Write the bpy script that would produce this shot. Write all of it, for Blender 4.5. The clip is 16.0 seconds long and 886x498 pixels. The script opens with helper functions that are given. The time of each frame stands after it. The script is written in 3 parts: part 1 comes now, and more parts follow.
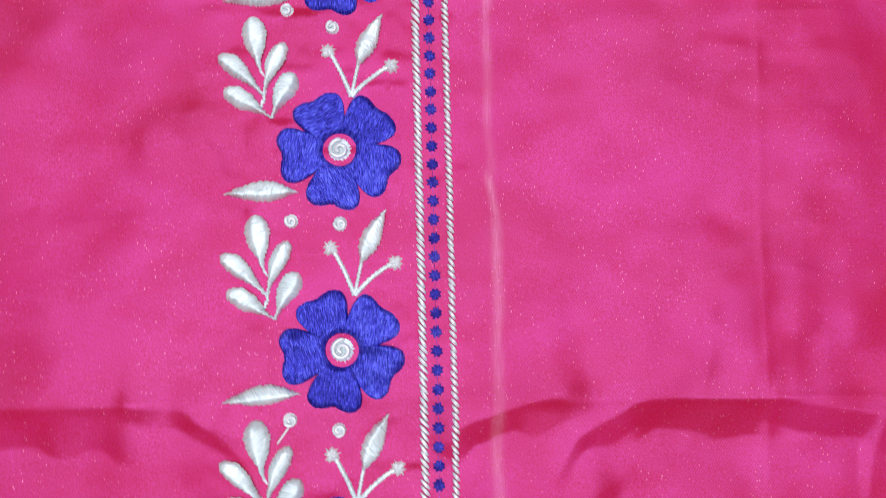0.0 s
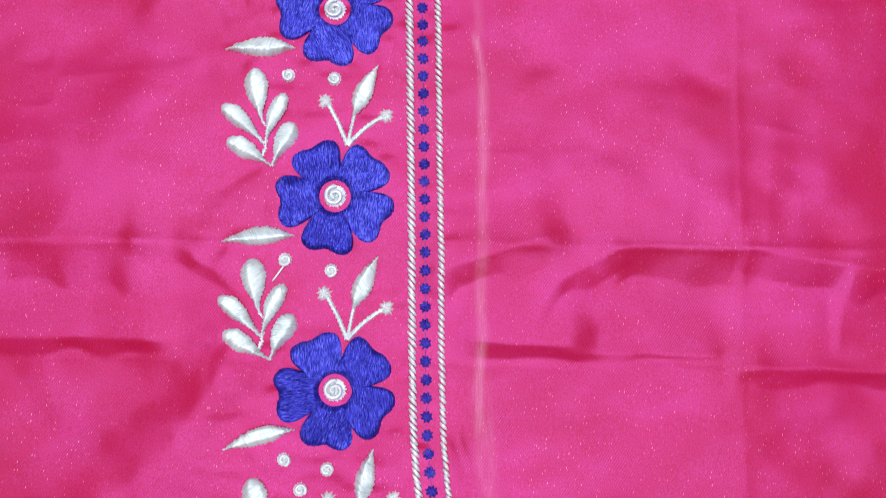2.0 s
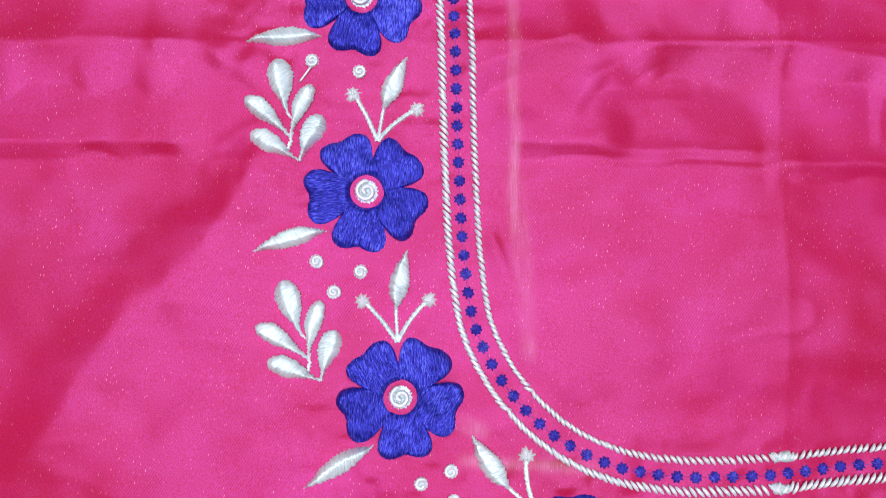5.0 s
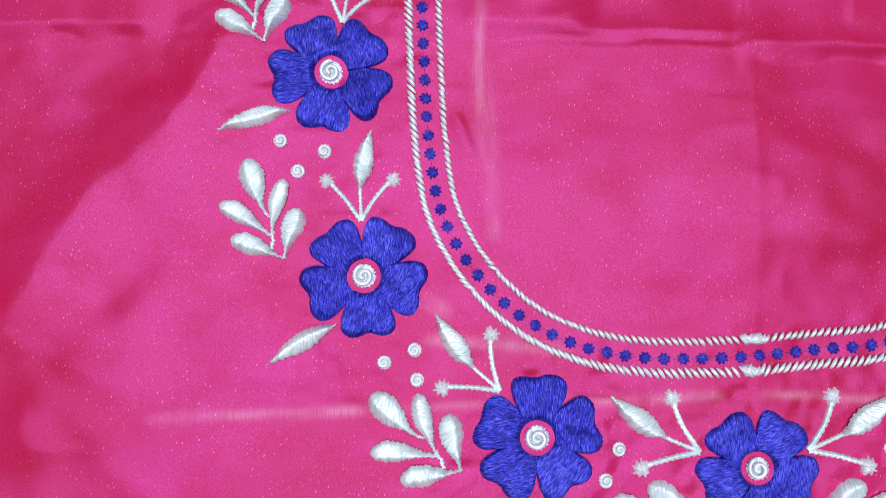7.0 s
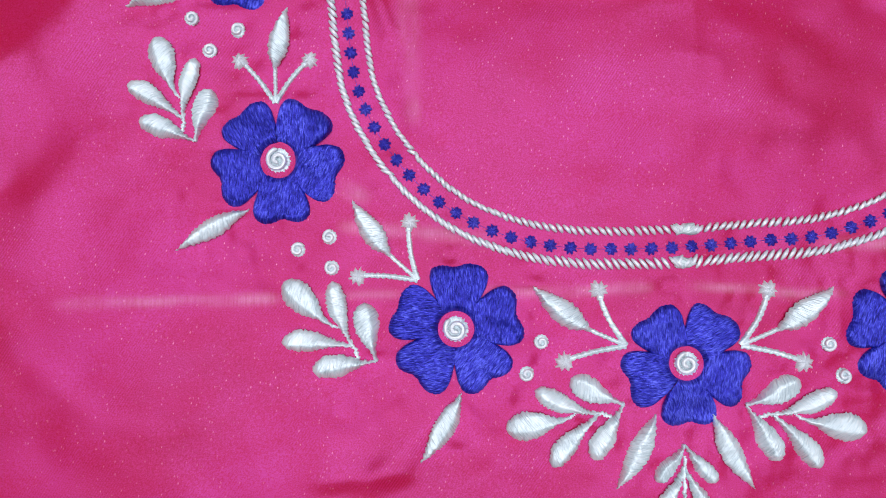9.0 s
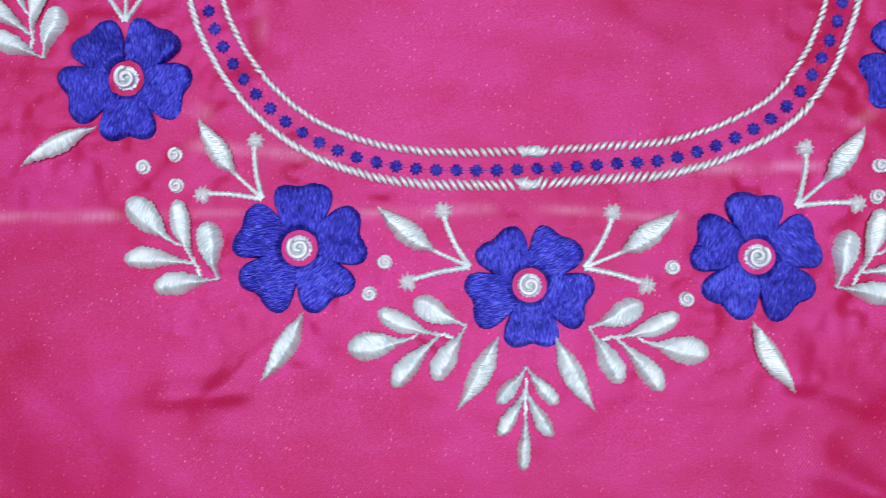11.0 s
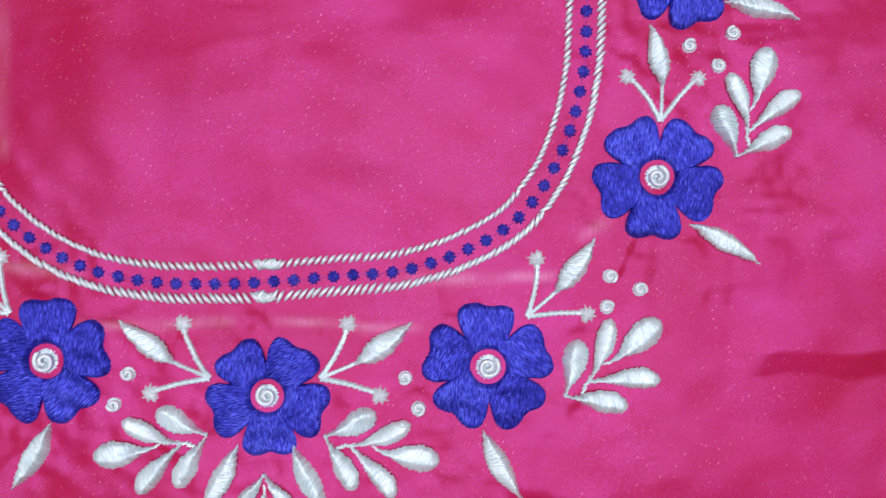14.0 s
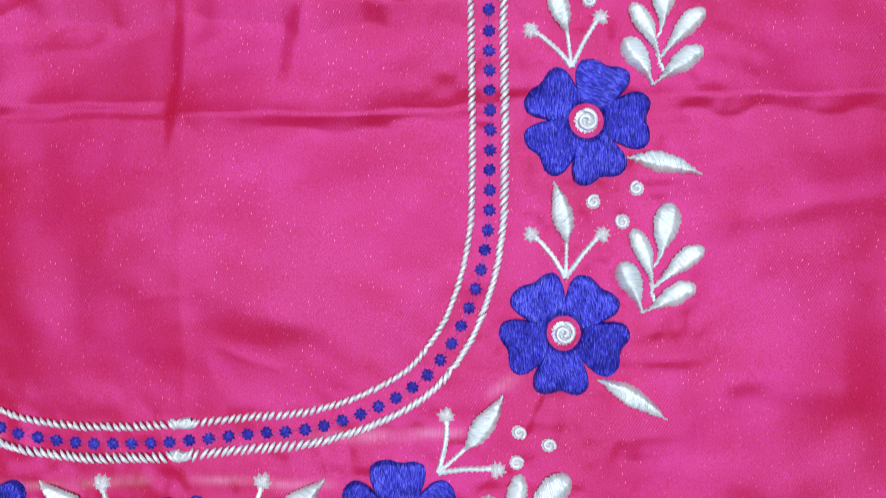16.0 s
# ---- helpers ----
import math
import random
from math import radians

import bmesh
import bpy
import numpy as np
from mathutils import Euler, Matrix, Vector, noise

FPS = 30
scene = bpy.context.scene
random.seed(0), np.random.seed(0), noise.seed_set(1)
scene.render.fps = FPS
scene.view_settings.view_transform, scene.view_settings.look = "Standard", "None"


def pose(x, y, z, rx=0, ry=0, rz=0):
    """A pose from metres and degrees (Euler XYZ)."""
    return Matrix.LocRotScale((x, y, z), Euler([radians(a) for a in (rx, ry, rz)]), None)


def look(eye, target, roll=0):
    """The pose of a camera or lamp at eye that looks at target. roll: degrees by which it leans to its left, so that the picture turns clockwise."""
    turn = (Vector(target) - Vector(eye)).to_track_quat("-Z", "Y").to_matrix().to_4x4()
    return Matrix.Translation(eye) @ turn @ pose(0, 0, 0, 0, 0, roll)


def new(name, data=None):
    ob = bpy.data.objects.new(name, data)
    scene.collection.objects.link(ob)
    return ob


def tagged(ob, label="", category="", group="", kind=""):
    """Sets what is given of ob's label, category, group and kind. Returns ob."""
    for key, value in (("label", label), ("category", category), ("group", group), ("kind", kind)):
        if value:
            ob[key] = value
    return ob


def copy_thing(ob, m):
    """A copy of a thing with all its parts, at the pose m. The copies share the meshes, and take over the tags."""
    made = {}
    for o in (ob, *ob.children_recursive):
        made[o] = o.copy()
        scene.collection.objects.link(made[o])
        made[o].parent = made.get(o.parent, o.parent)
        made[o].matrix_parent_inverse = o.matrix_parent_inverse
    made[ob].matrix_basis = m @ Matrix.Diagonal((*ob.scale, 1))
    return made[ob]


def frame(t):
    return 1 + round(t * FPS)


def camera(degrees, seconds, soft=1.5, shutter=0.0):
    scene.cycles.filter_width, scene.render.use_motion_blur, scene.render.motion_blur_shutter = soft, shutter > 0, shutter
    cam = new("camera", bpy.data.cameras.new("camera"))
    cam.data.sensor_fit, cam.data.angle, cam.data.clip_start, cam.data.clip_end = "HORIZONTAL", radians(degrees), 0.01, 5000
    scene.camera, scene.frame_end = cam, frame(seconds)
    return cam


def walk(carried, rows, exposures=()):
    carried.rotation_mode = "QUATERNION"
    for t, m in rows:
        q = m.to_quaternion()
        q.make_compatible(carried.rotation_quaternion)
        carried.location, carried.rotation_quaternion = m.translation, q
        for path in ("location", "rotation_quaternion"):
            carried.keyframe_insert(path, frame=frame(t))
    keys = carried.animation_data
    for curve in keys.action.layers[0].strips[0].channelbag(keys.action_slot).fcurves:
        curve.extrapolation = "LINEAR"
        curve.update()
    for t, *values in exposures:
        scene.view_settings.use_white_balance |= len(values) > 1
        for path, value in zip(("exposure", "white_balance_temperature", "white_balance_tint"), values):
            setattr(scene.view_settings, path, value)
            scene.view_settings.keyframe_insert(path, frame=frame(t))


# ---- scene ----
import functools

cam = camera(66.0, 16.0, 0.5, 0.5)
# seconds, eye in metres, turn in degrees
ROWS = [
    (0, -0.10649, 0.18958, 0.20176, 3.956, -3.359, 0.414),
    (0.5, -0.09945, 0.17888, 0.20135, 3.199, -2.869, 2.239),
    (1, -0.09713, 0.16773, 0.20580, 4.493, -2.974, 1.534),
    (1.5, -0.09844, 0.15482, 0.21010, 4.187, -3.192, 1.194),
    (2, -0.09844, 0.14261, 0.20975, 4.190, -2.296, 1.111),
    (2.5, -0.10146, 0.12947, 0.20994, 4.537, -2.657, 0.714),
    (3, -0.10490, 0.11784, 0.20806, 4.134, -2.903, 0.344),
    (3.5, -0.10685, 0.11019, 0.20578, 3.284, -2.382, -0.253),
    (4, -0.10938, 0.10420, 0.20371, 2.817, -2.587, -0.320),
    (6.3, -0.09763, 0.05734, 0.19913, 4.487, -1.366, 0.163),
    (6.5, -0.09430, 0.05396, 0.19923, 4.413, -0.562, -0.061),
    (7, -0.09247, 0.04829, 0.19756, 4.081, -0.927, -0.125),
    (7.5, -0.08783, 0.04075, 0.19545, 3.977, -0.318, 0.009),
    (8, -0.08281, 0.03339, 0.19198, 3.334, -0.229, -0.003),
    (8.5, -0.07154, 0.02704, 0.18909, 2.399, 0.636, 0.071),
    (8.7, -0.06889, 0.02555, 0.18858, 2.013, 0.387, 0.200),
    (10.8, -0.02772, 0.00230, 0.18591, 2.448, 0.285, 0.867),
    (11, -0.02204, -0.00093, 0.18621, 2.994, 0.294, 1.099),
    (11.5, -0.00197, -0.00126, 0.18750, 3.534, 0.740, 1.253),
    (12, 0.01322, 0.00718, 0.19032, 2.111, 0.450, 0.824),
    (12.5, 0.02329, 0.01207, 0.19217, 2.099, 0.975, 0.926),
    (13, 0.03260, 0.01659, 0.19226, 2.584, 1.402, 0.713),
    (13.5, 0.04553, 0.02803, 0.19088, 1.737, 2.062, 0.607),
    (14, 0.05468, 0.04191, 0.18967, -0.302, 1.546, 0.453),
    (14.5, 0.06621, 0.05088, 0.18604, -0.790, 1.241, -0.107),
    (15, 0.07424, 0.05684, 0.18567, -0.453, 1.529, -0.319),
    (15.5, 0.07960, 0.07129, 0.18861, -0.504, 1.875, -0.418),
    (16, 0.08378, 0.08628, 0.19006, -0.466, 2.555, -0.807),
]
walk(cam, [(t, pose(x, y, z, rx, ry, rz)) for t, x, y, z, rx, ry, rz in ROWS],
     ((0, -0.08, 6800, 10), (3.5, 0.0, 6750, 10), (7, -0.12, 6500, 10), (8.5, -0.23, 6550, 10), (11, -0.29, 6500, 10), (14.5, -0.24, 6550, 10), (16, -0.1, 6500, 10)))

# ---------------------------------------------------------------- light
world = bpy.data.worlds.new("daylight")
scene.world = world
world.use_nodes = True
wn, wl = world.node_tree.nodes, world.node_tree.links
sky = wn.new("ShaderNodeTexSky")
sky.sky_type, sky.sun_disc = "NISHITA", False
sky.sun_elevation, sky.sun_rotation = radians(86), radians(0)
wl.new(sky.outputs[0], wn["Background"].inputs[0])
wn["Background"].inputs[1].default_value = 0.075

sun = new("sun", bpy.data.lights.new("sun", "SUN"))
sun.data.energy, sun.data.angle, sun.data.color = 2.95, radians(68), (0.955, 0.95, 1.0)
sun.matrix_world = look((0.0, 0.03, 1.0), (0, 0, 0))

MM = 0.001


# ---------------------------------------------------------------- materials
def material(name):
    m = bpy.data.materials.new(name)
    m.use_nodes = True
    return m, m.node_tree.nodes, m.node_tree.links, m.node_tree.nodes["Principled BSDF"]


def ramp(nodes, stops):
    r = nodes.new("ShaderNodeValToRGB")
    while len(r.color_ramp.elements) < len(stops):
        r.color_ramp.elements.new(0.5)
    for e, (p, c) in zip(r.color_ramp.elements, stops):
        e.position, e.color = p, (*c, 1) if len(c) == 3 else c
    return r


def mapped(nodes, links, scale, turn=0.0):
    """Object coordinates, turned about z and stretched."""
    tc, mp = nodes.new("ShaderNodeTexCoord"), nodes.new("ShaderNodeMapping")
    mp.vector_type = "TEXTURE"
    mp.inputs["Rotation"].default_value = (0, 0, radians(turn))
    mp.inputs["Scale"].default_value = scale
    links.new(tc.outputs["Object"], mp.inputs["Vector"])
    return mp.outputs[0]


def noise_tex(nodes, links, vec, scale, detail=2.0, rough=0.5):
    n = nodes.new("ShaderNodeTexNoise")
    n.inputs["Scale"].default_value, n.inputs["Detail"].default_value, n.inputs["Roughness"].default_value = scale, detail, rough
    links.new(vec, n.inputs["Vector"])
    return n.outputs["Fac"]


def math_node(nodes, links, op, a, b=None, c=None, clamp=False):
    n = nodes.new("ShaderNodeMath")
    n.operation, n.use_clamp = op, clamp
    for k, v in enumerate((a, b, c)):
        if v is None:
            continue
        if isinstance(v, (int, float)):
            n.inputs[k].default_value = v
        else:
            links.new(v, n.inputs[k])
    return n.outputs[0]


def thread_material(name, dark, mid, light, stitch=0.4, length=3.0, rough=0.4, bump=0.8, shine=0.45):
    """Machine-embroidery thread: slim stitches side by side, laid out by the mesh's own thread coordinates (millimetres)."""
    m, n, l, p = material(name)
    lay = n.new("ShaderNodeAttribute")
    lay.attribute_name = "thread"

    def laid(across, along):
        mp = n.new("ShaderNodeMapping")
        mp.vector_type = "TEXTURE"
        mp.inputs["Scale"].default_value = (across, along, 1.0)
        l.new(lay.outputs["Vector"], mp.inputs["Vector"])
        return mp.outputs[0]

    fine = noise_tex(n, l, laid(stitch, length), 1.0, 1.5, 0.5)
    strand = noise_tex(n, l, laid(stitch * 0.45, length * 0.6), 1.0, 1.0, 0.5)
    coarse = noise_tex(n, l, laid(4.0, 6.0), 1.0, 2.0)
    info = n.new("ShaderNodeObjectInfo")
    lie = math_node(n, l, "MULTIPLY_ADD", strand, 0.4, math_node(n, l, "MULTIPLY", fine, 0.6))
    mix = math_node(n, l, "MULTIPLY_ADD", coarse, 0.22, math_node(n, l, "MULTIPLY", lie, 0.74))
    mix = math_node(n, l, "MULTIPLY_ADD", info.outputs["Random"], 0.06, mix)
    # colour imitates thread sheen: stitch backs lightened, gaps darkened, in coarse patches too
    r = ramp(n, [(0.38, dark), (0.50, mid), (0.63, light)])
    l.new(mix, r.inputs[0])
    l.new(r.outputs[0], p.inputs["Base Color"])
    p.inputs["Roughness"].default_value = rough
    p.inputs["Metallic"].default_value = shine
    b = n.new("ShaderNodeBump")
    b.inputs["Strength"].default_value, b.inputs["Distance"].default_value = bump, 0.0006
    l.new(lie, b.inputs["Height"])
    l.new(b.outputs[0], p.inputs["Normal"])
    return m


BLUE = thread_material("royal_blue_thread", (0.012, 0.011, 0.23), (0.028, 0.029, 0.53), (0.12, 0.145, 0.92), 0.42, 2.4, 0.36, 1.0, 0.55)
BLUE_KNOT = thread_material("royal_blue_knot_thread", (0.03, 0.022, 0.34), (0.06, 0.048, 0.62), (0.18, 0.18, 0.95), 0.4, 2.0, 0.4, 0.9)
WHITE = thread_material("silver_white_thread", (0.54, 0.66, 0.70), (0.80, 0.93, 0.97), (0.90, 0.98, 1.0), 0.42, 4.0, 0.42, 0.6, 0.36)
GREY = thread_material("grey_white_thread", (0.34, 0.42, 0.43), (0.60, 0.69, 0.70), (0.84, 0.90, 0.90), 0.42, 3.0, 0.42, 0.9, 0.38)
WHITE_ROPE = thread_material("silver_white_rope_thread", (0.70, 0.75, 0.80), (0.87, 0.91, 0.96), (0.94, 0.97, 1.0), 0.3, 3.0, 0.40, 0.6, 0.3)


def satin_material():
    """Shot satin: crimson warp under a magenta weft sheen, chalk marks, stray glints painted as pale flecks."""
    m, n, l, p = material("pink_shot_satin")
    warp = noise_tex(n, l, mapped(n, l, (0.00035, 0.006, 0.001)), 1.0, 2.0)
    weft = noise_tex(n, l, mapped(n, l, (0.006, 0.00035, 0.001)), 1.0, 2.0)
    broad = noise_tex(n, l, mapped(n, l, (0.05, 0.04, 0.05), 20), 1.0, 3.0)
    weave = math_node(n, l, "ADD", math_node(n, l, "MULTIPLY", warp, 0.5), math_node(n, l, "MULTIPLY", weft, 0.5))
    tone = math_node(n, l, "MULTIPLY_ADD", broad, 0.75, math_node(n, l, "MULTIPLY", weave, 0.25))
    grain = noise_tex(n, l, mapped(n, l, (0.00022, 0.0005, 0.001), -35), 1.0, 1.0)
    tone = math_node(n, l, "MULTIPLY_ADD", math_node(n, l, "SUBTRACT", grain, 0.5), 0.62, tone)
    twill = n.new("ShaderNodeTexWave")
    twill.inputs["Scale"].default_value, twill.inputs["Distortion"].default_value, twill.inputs["Detail"].default_value = 0.314, 1.2, 1.0
    l.new(mapped(n, l, (0.0007, 0.0007, 0.0007), -33), twill.inputs["Vector"])
    shown = noise_tex(n, l, mapped(n, l, (0.03, 0.022, 0.03), 50), 1.0, 1.0)
    shown = math_node(n, l, "MULTIPLY_ADD", shown, 3.0, -1.35, clamp=True)
    ribs = math_node(n, l, "MULTIPLY", math_node(n, l, "SUBTRACT", twill.outputs["Fac"], 0.5), shown)
    tone = math_node(n, l, "MULTIPLY_ADD", ribs, 0.55, tone)
    base = ramp(n, [(0.30, (0.47, 0.004, 0.026)), (0.5, (0.545, 0.007, 0.064)), (0.70, (0.575, 0.014, 0.138))])
    l.new(tone, base.inputs[0])
    # stray glints painted into the base colour: short pale flecks, sparse
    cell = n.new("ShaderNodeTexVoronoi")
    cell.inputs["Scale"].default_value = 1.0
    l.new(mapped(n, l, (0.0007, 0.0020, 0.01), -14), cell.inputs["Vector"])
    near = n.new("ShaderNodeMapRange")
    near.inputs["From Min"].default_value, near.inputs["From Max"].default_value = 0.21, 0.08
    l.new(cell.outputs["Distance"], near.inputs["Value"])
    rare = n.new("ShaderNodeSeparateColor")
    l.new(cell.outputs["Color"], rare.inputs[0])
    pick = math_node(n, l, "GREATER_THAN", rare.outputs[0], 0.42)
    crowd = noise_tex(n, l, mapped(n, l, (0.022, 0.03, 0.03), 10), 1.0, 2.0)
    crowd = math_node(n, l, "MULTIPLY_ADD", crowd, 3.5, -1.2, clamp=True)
    glint_fleck = math_node(n, l, "MULTIPLY", math_node(n, l, "MULTIPLY", near.outputs[0], pick), math_node(n, l, "MULTIPLY", rare.outputs[1], crowd), clamp=True)
    chalk = n.new("ShaderNodeAttribute")
    chalk.attribute_name = "chalk"
    powder = math_node(n, l, "MULTIPLY", chalk.outputs["Fac"], math_node(n, l, "MULTIPLY_ADD", warp, 1.2, 0.1), clamp=True)
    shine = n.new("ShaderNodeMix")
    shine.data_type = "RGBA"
    l.new(math_node(n, l, "MULTIPLY", glint_fleck, 0.9), shine.inputs["Factor"])
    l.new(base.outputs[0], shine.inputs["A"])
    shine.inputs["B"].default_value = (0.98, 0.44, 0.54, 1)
    mix = n.new("ShaderNodeMix")
    mix.data_type = "RGBA"
    l.new(powder, mix.inputs["Factor"])
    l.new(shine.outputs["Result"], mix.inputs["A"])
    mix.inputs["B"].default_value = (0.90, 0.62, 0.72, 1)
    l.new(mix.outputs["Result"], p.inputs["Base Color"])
    p.inputs["Roughness"].default_value = 0.5
    p.inputs["Specular IOR Level"].default_value = 0.35
    p.inputs["Specular Tint"].default_value = (1.0, 0.45, 0.9, 1)
    gloss = n.new("ShaderNodeBsdfAnisotropic")
    gloss.inputs["Color"].default_value = (0.82, 0.20, 0.90, 1)
    gloss.inputs["Roughness"].default_value = 0.28
    b = n.new("ShaderNodeBump")
    b.inputs["Strength"].default_value, b.inputs["Distance"].default_value = 0.12, 0.0002
    l.new(weave, b.inputs["Height"])
    l.new(b.outputs[0], p.inputs["Normal"])
    l.new(b.outputs[0], gloss.inputs["Normal"])
    blend = n.new("ShaderNodeMixShader")
    # noise imitates uneven sheen: the gloss share is higher in some patches, lower in others
    pressed = noise_tex(n, l, mapped(n, l, (0.020, 0.012, 0.02), 8), 1.0, 3.0, 0.55)
    wide = noise_tex(n, l, mapped(n, l, (0.075, 0.055, 0.05), -25), 1.0, 2.0)
    sheen_mottle = math_node(n, l, "MULTIPLY_ADD", wide, 0.6, math_node(n, l, "MULTIPLY", pressed, 0.6))
    sheen = n.new("ShaderNodeMapRange")
    sheen.interpolation_type = "SMOOTHSTEP"
    sheen.inputs["From Min"].default_value, sheen.inputs["From Max"].default_value = 0.50, 0.68
    sheen.inputs["To Min"].default_value, sheen.inputs["To Max"].default_value = 0.052, 0.080
    l.new(sheen_mottle, sheen.inputs["Value"])
    # single floats of the weave catch the light
    glint = math_node(n, l, "MULTIPLY_ADD", math_node(n, l, "MULTIPLY_ADD", grain, 3.2, -1.1, clamp=True), 0.9, 0.55)
    l.new(math_node(n, l, "MULTIPLY", sheen.outputs[0], glint), blend.inputs[0])
    l.new(p.outputs[0], blend.inputs[1])
    l.new(gloss.outputs[0], blend.inputs[2])
    l.new(blend.outputs[0], n["Material Output"].inputs[0])
    return m


SATIN = satin_material()


# ---------------------------------------------------------------- the cloth's relief, in millimetres
@functools.lru_cache(None)
def lattice(seed, size=64):
    return np.random.RandomState(seed).rand(size, size) * 2 - 1


def value_noise(x, y, seed):
    g = lattice(seed)
    xi, yi = np.floor(x).astype(int), np.floor(y).astype(int)
    u, v = x - xi, y - yi
    u, v = u * u * u * (u * (6 * u - 15) + 10), v * v * v * (v * (6 * v - 15) + 10)
    a, b = g[yi % 64, xi % 64], g[yi % 64, (xi + 1) % 64]
    c, d = g[(yi + 1) % 64, xi % 64], g[(yi + 1) % 64, (xi + 1) % 64]
    return (a * (1 - u) + b * u) * (1 - v) + (c * (1 - u) + d * u) * v


def fold(x, y, x0, y0, x1, y1, high, up, down, wave=1.5, seed=3, edge=2.0):
    """A pressed fold from one point to another: gentle on its left side, steep on its right, dying out at both ends."""
    dx, dy = x1 - x0, y1 - y0
    long = math.hypot(dx, dy)
    s = ((x - x0) * dx + (y - y0) * dy) / long
    d = (-(x - x0) * dy + (y - y0) * dx) / long + wave * value_noise(s / 17, 0 * s + seed, seed)
    taper = np.clip(np.minimum(s, long - s) / (0.42 * long) + 0.5, 0, 1)
    taper = taper * taper * (3 - 2 * taper)
    breadth = 1 + 0.4 * value_noise(s / 23, 0 * s, seed + 7)
    return high * taper * np.exp(-((np.abs(d) / (np.where(d > 0, up, down) * breadth)) ** edge))


def face(x, y, x0, y0, x1, y1, drop, wide, gentle=16.0, wave=0.8, seed=3):
    """A creased face: a sharp crest from one point to another, a straight fall over a ragged width on its right, a long easy rise on its left."""
    dx, dy = x1 - x0, y1 - y0
    long = math.hypot(dx, dy)
    s = ((x - x0) * dx + (y - y0) * dy) / long
    d = (-(x - x0) * dy + (y - y0) * dx) / long + wave * value_noise(s / 13, 0 * s + seed, seed)
    ends = np.clip(np.minimum(s, long - s) / min(13.0, 0.4 * long) + 0.5, 0, 1)
    ends = ends * ends * (3 - 2 * ends)
    fall = wide * (1 + 0.35 * value_noise(s / 9, 0 * s, seed + 5))
    return drop * ends * np.where(d > 0, np.exp(-d / gentle), np.clip(1 + d / fall, 0, 1))


def dent(x, y, cx, cy, rx, ry, turn, high):
    c, s = math.cos(radians(turn)), math.sin(radians(turn))
    u, v = ((x - cx) * c + (y - cy) * s) / rx, (-(x - cx) * s + (y - cy) * c) / ry
    return high * np.exp(-(u * u + v * v))


FLOWERS = [
    # name of the place, x, y, turn, mirrored, size
    ("x", -127.6, 292.0, 46, 1, 0.985), ("a", -125.8, 232.9, 46, 1, 0.985), ("b", -124.0, 173.8, 45, 1, 0.985), ("c", -122.2, 114.7, 44, 1, 0.985),
    ("d", -112.1, 54.6, 58, 1, 0.98), ("e", -62.5, 8.3, 88, 1, 1.0), ("f", 0.6, -0.7, 56, 1, 0.945), ("g", 62.4, 8.3, 88, -1, 0.985),
    ("h", 108.4, 61.1, 57, -1, 0.955), ("i", 115.4, 119.7, 38, -1, 0.96),
]


